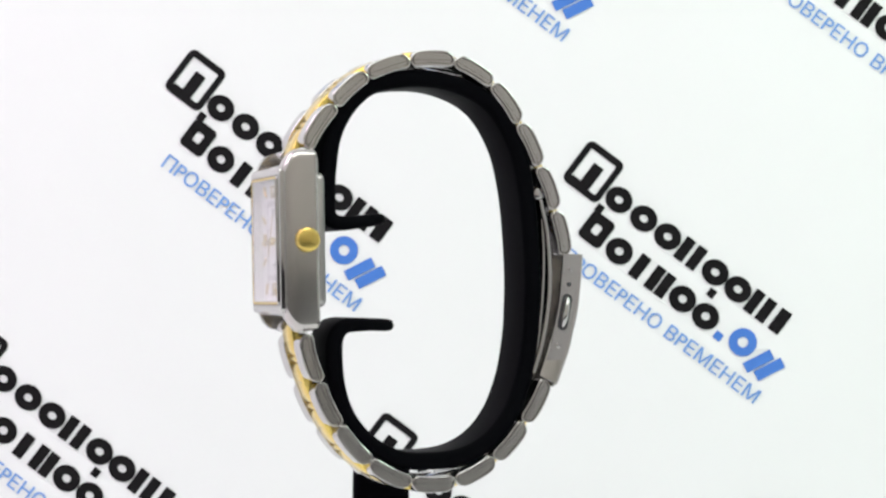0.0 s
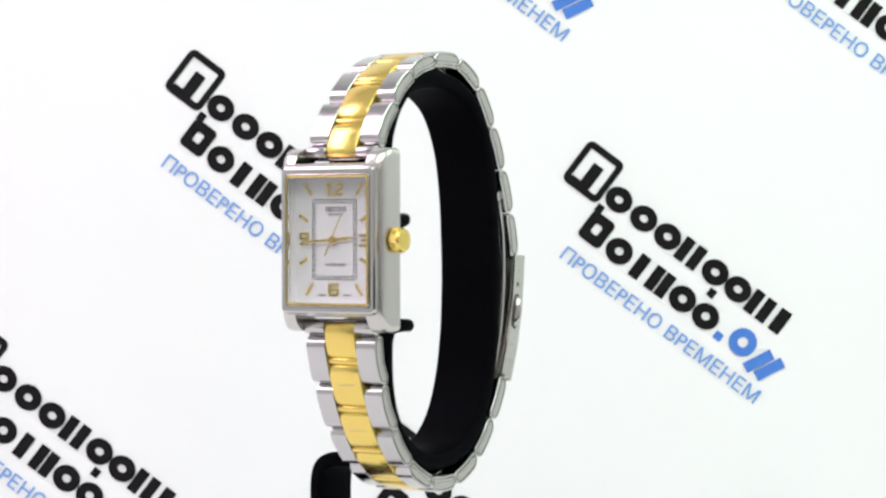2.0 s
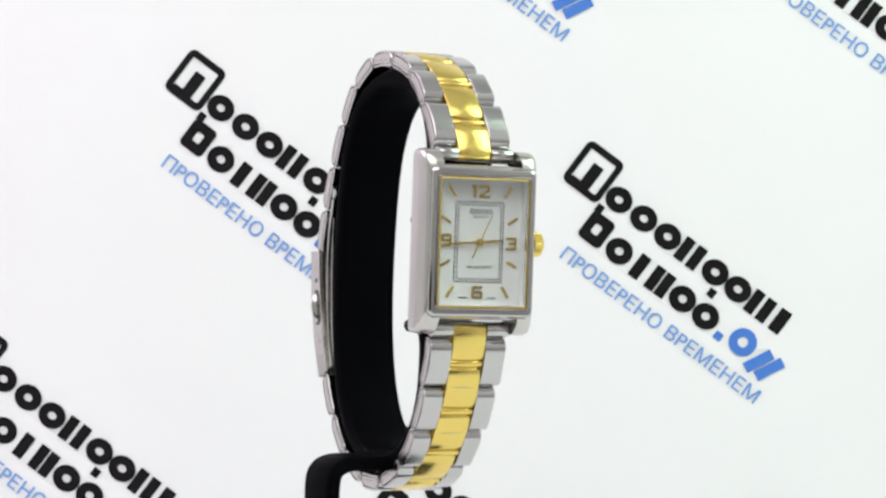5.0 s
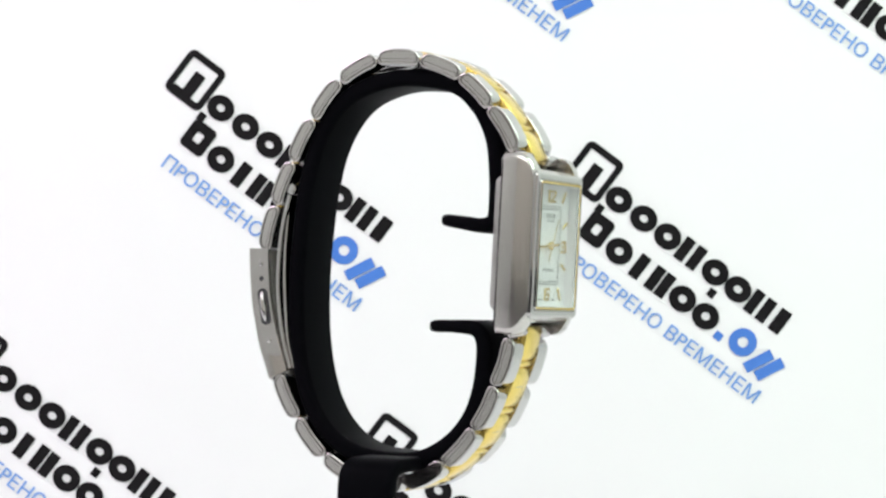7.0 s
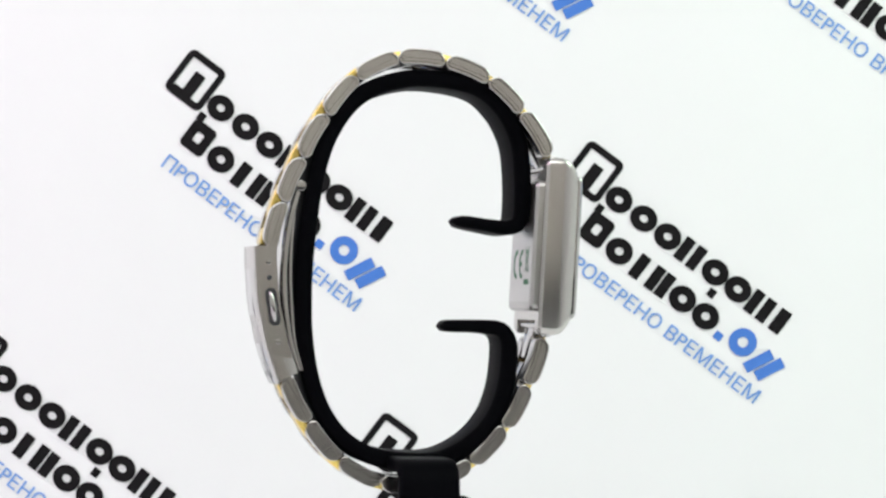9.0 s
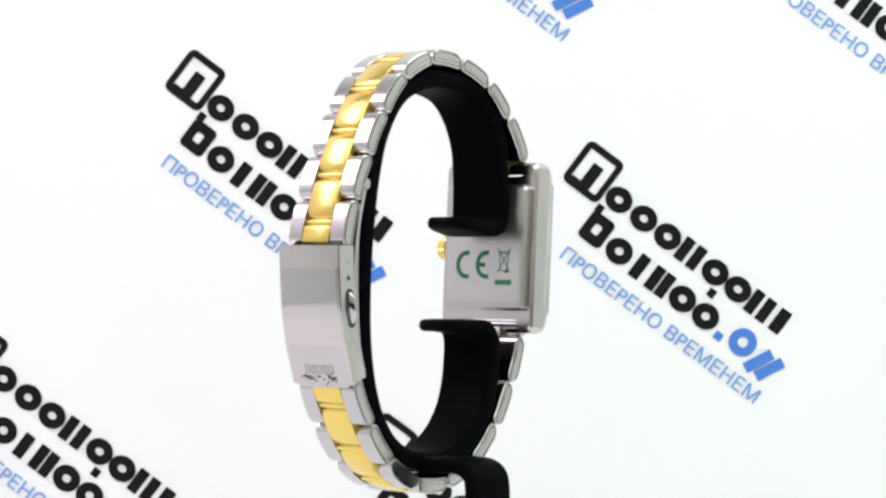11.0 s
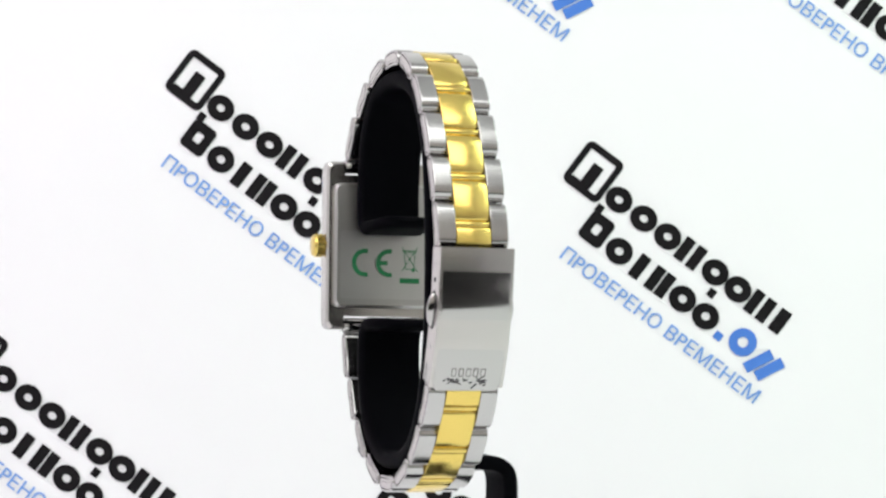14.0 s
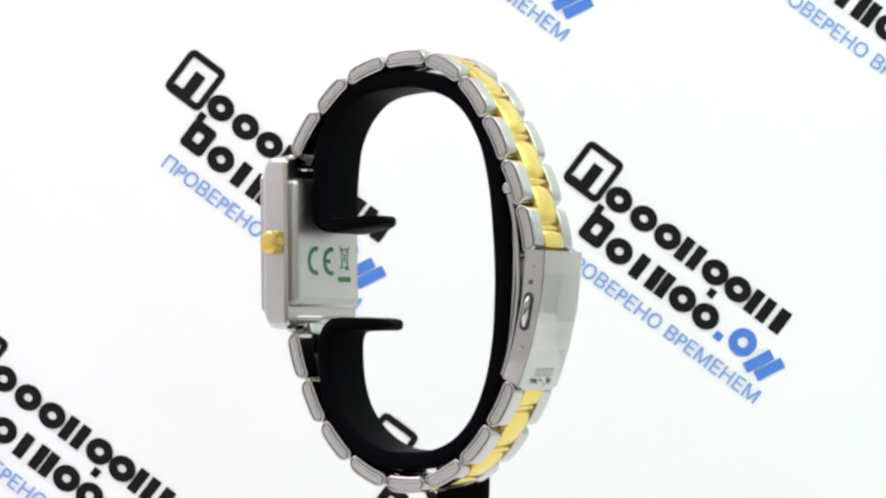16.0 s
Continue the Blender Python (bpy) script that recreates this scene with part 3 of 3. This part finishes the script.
def case_back(watch):
    bm = loop_prism([[(u, y, v) for u, v in rounded(w, h, r, 4)] for y, w, h, r in ((-0.05, 18.9, 22.9, 1.2), (0.9, 18.9, 22.9, 1.2), (1.4, 18.0, 22.0, 1.0))])
    back = part("case_back", bm, SATIN, watch, "satin steel case back", m=CASE)
    face = CASE @ Matrix.Translation((0, 1.405, 0)) @ pose(0, 0, 0, 0, 0, 180)
    part("film", loop_prism([[(u, y, v) for u, v in rounded(16.8, 12.5, 0.4)] for y in (0, -0.03)]), FILM, back, "clear protective sticker", m=face @ Matrix.Translation((0, 0, -3.6)))
    bm = bmesh.new()
    band(bm, 5.0, 5.2, 0.85, 75, 285, -3.7, 0)
    band(bm, 5.0, 5.2, 0.85, 75, 285, 0.9, 0)
    flat_loops(bm, moved(rounded(1.9, 0.8, 0.02), -0.3, 0))
    solid(bm, 0.03)
    part("conformity_mark", bm, GREEN, back, "green printed conformity mark", m=face @ Matrix.Translation((0, -0.06, -3.2)))
    bm = bmesh.new()
    for a in (56, -56):
        flat_loops(bm, moved(rounded(5.4, 0.15, 0.02), 0, 0, a))
    flat_loops(bm, [(-1.15, 1.3), (1.15, 1.3), (0.8, -1.9), (-0.8, -1.9)], [(-1.0, 1.15), (1.0, 1.15), (0.68, -1.75), (-0.68, -1.75)])
    flat_loops(bm, moved(rounded(2.8, 0.22, 0.05), 0, 1.55))
    flat_loops(bm, moved(ellipse(0.7, 0.7), 0.7, -2.0))
    solid(bm, 0.03)
    part("bin_mark", bm, GREEN, back, "green crossed-out bin mark", m=face @ Matrix.Translation((4.9, -0.06, -2.4)))
    bm = bmesh.new()
    flat_loops(bm, rounded(3.8, 0.95, 0.05))
    solid(bm, 0.03)
    part("bar_mark", bm, GREEN, back, "green printed bar", m=face @ Matrix.Translation((4.9, -0.06, -6.4)))


def crown(watch):
    n = 30
    loops = []
    for x, r in ((0, 1.3), (0.3, 1.3), (0.35, 1.95), (0.5, 2.15), (1.75, 2.15), (1.95, 2.0), (2.2, 1.9), (2.35, 1.5)):
        ring = []
        for k in range(n * 2):
            rr = r * (0.94 if k % 2 and 0.4 < x < 1.8 else 1.0)
            a = math.pi * k / n
            ring.append((x, rr * math.cos(a), rr * math.sin(a)))
        loops.append(ring)
    part("crown", loop_prism(loops), GOLD, watch, "fluted gold winding crown", smooth=25, m=CASE @ Matrix.Translation((10.4, -2.4, 0.0)))


def wristwatch():
    ob = tagged(new("wristwatch"), "two-tone steel and gold rectangular wristwatch on a black stand", "wristwatch")
    part("case", case_body(), BRUSHED, ob, "brushed steel rectangular case with lugs", m=CASE, smooth=30)
    bezel = rect_frame(((-5.9, 19.3, 24.9, 1.0), (-6.25, 19.3, 24.9, 1.0), (-6.55, 19.05, 24.6, 0.9), (-6.75, 18.5, 23.9, 0.7), (-6.75, 17.4, 22.5, 0.6), (-6.6, 17.25, 22.35, 0.5), (-5.9, 17.25, 22.35, 0.5)))
    part("bezel", bezel, STEEL, ob, "flat polished steel bezel", m=CASE, smooth=18)
    rim = rect_frame(((-6.5, 17.24, 22.34, 0.7), (-6.9, 17.2, 22.3, 0.7), (-7.0, 17.0, 22.1, 0.65), (-7.0, 16.9, 22.0, 0.6), (-6.85, 16.72, 21.82, 0.55), (-6.5, 16.7, 21.8, 0.5)))
    part("crystal_rim", rim, STEEL, ob, "rounded polished steel rim", m=CASE, smooth=45)
    flange = rect_frame(((-6.2, 16.9, 22.0, 0.5), (-6.8, 16.69, 21.79, 0.5), (-6.96, 16.5, 21.6, 0.45), (-6.9, 16.0, 21.1, 0.4), (-6.2, 15.95, 21.05, 0.4)))
    part("inner_ring", flange, CHAMPAGNE, ob, "thin gold ring round the dial", m=CASE, smooth=20)
    wall = rect_frame(((-6.19, 16.9, 22.0, 0.5), (-6.19, 15.95, 21.05, 0.4), (-4.32, 15.8, 20.9, 0.3), (-4.32, 16.9, 22.0, 0.3)))
    part("dial_wall", wall, DIAL, ob, "silver wall between dial and crystal", m=CASE, smooth=20)
    dial = part("dial", box(-8.3, 8.3, -4.3, -3.22, -10.85, 10.85), DIAL, ob, "silver-white sunray dial", m=CASE)
    dial_shapes(dial, CASE)
    hand("hour_hand", ob, (-1.0, -0.1), (4.4, 0.42), 0.36, 0.55, -4.66, MARKER, "gold hour hand")
    hand("minute_hand", ob, (1.2, 0.12), (-6.5, -0.4), 0.34, 0.48, -4.86, MARKER, "gold minute hand")
    hand("second_hand", ob, (-1.35, -2.6), (2.1, 4.6), 0.2, 0.13, -5.04, MARKER, "thin gold second hand")
    part("hand_hub", tube(0.72, 0.7, 18, 0.15, pose(0, 0, 0, 0, 0, 90)), MARKER, ob, m=CASE @ Matrix.Translation((0.05, -4.8, 0.02)))
    glass = part("crystal", box(-7.96, 7.96, -6.94, -5.9, -10.51, 10.51, 0.06, 2), GLASS, ob, "flat mineral glass crystal", m=CASE, smooth=20)
    glass.visible_shadow = False
    case_back(ob)
    crown(ob)
    fixed = set(ob.children)
    bracelet(ob)
    clasp(ob)
    for piece in set(ob.children) - fixed:
        piece.matrix_basis = pose(0.0003, 0, 0, 0, 0, 0.4) @ piece.matrix_basis
    return ob


setting()
backdrop()
STAND = stand()
WATCH = wristwatch()


TURNS = ((0.0, -71.2), (0.5, -61.1), (1.0, -50.8), (1.5, -41.1), (2.0, -32.2), (2.5, -23.4), (3.0, -13.8), (3.5, -3.7), (4.0, 5.9), (6.5, 53.8), (7.0, 63.5), (7.5, 73.0), (8.0, 82.6),
         (8.5, 91.5), (9.0, 100.2), (11.5, 149.8), (12.0, 158.2), (12.5, 166.9), (13.0, 177.2), (13.5, 187.9), (14.0, 198.0), (14.5, 207.0), (15.0, 216.3), (15.5, 225.9), (16.0, 236.0))


def motions():
    """Watch and stand turn together about the upright axis, a little unevenly."""
    for thing, ahead in ((STAND, SKEW), (WATCH, 0.0)):
        walk(thing, [(t, pose(0, 0, 0, 0, 0, a + ahead)) for t, a in TURNS])


motions()
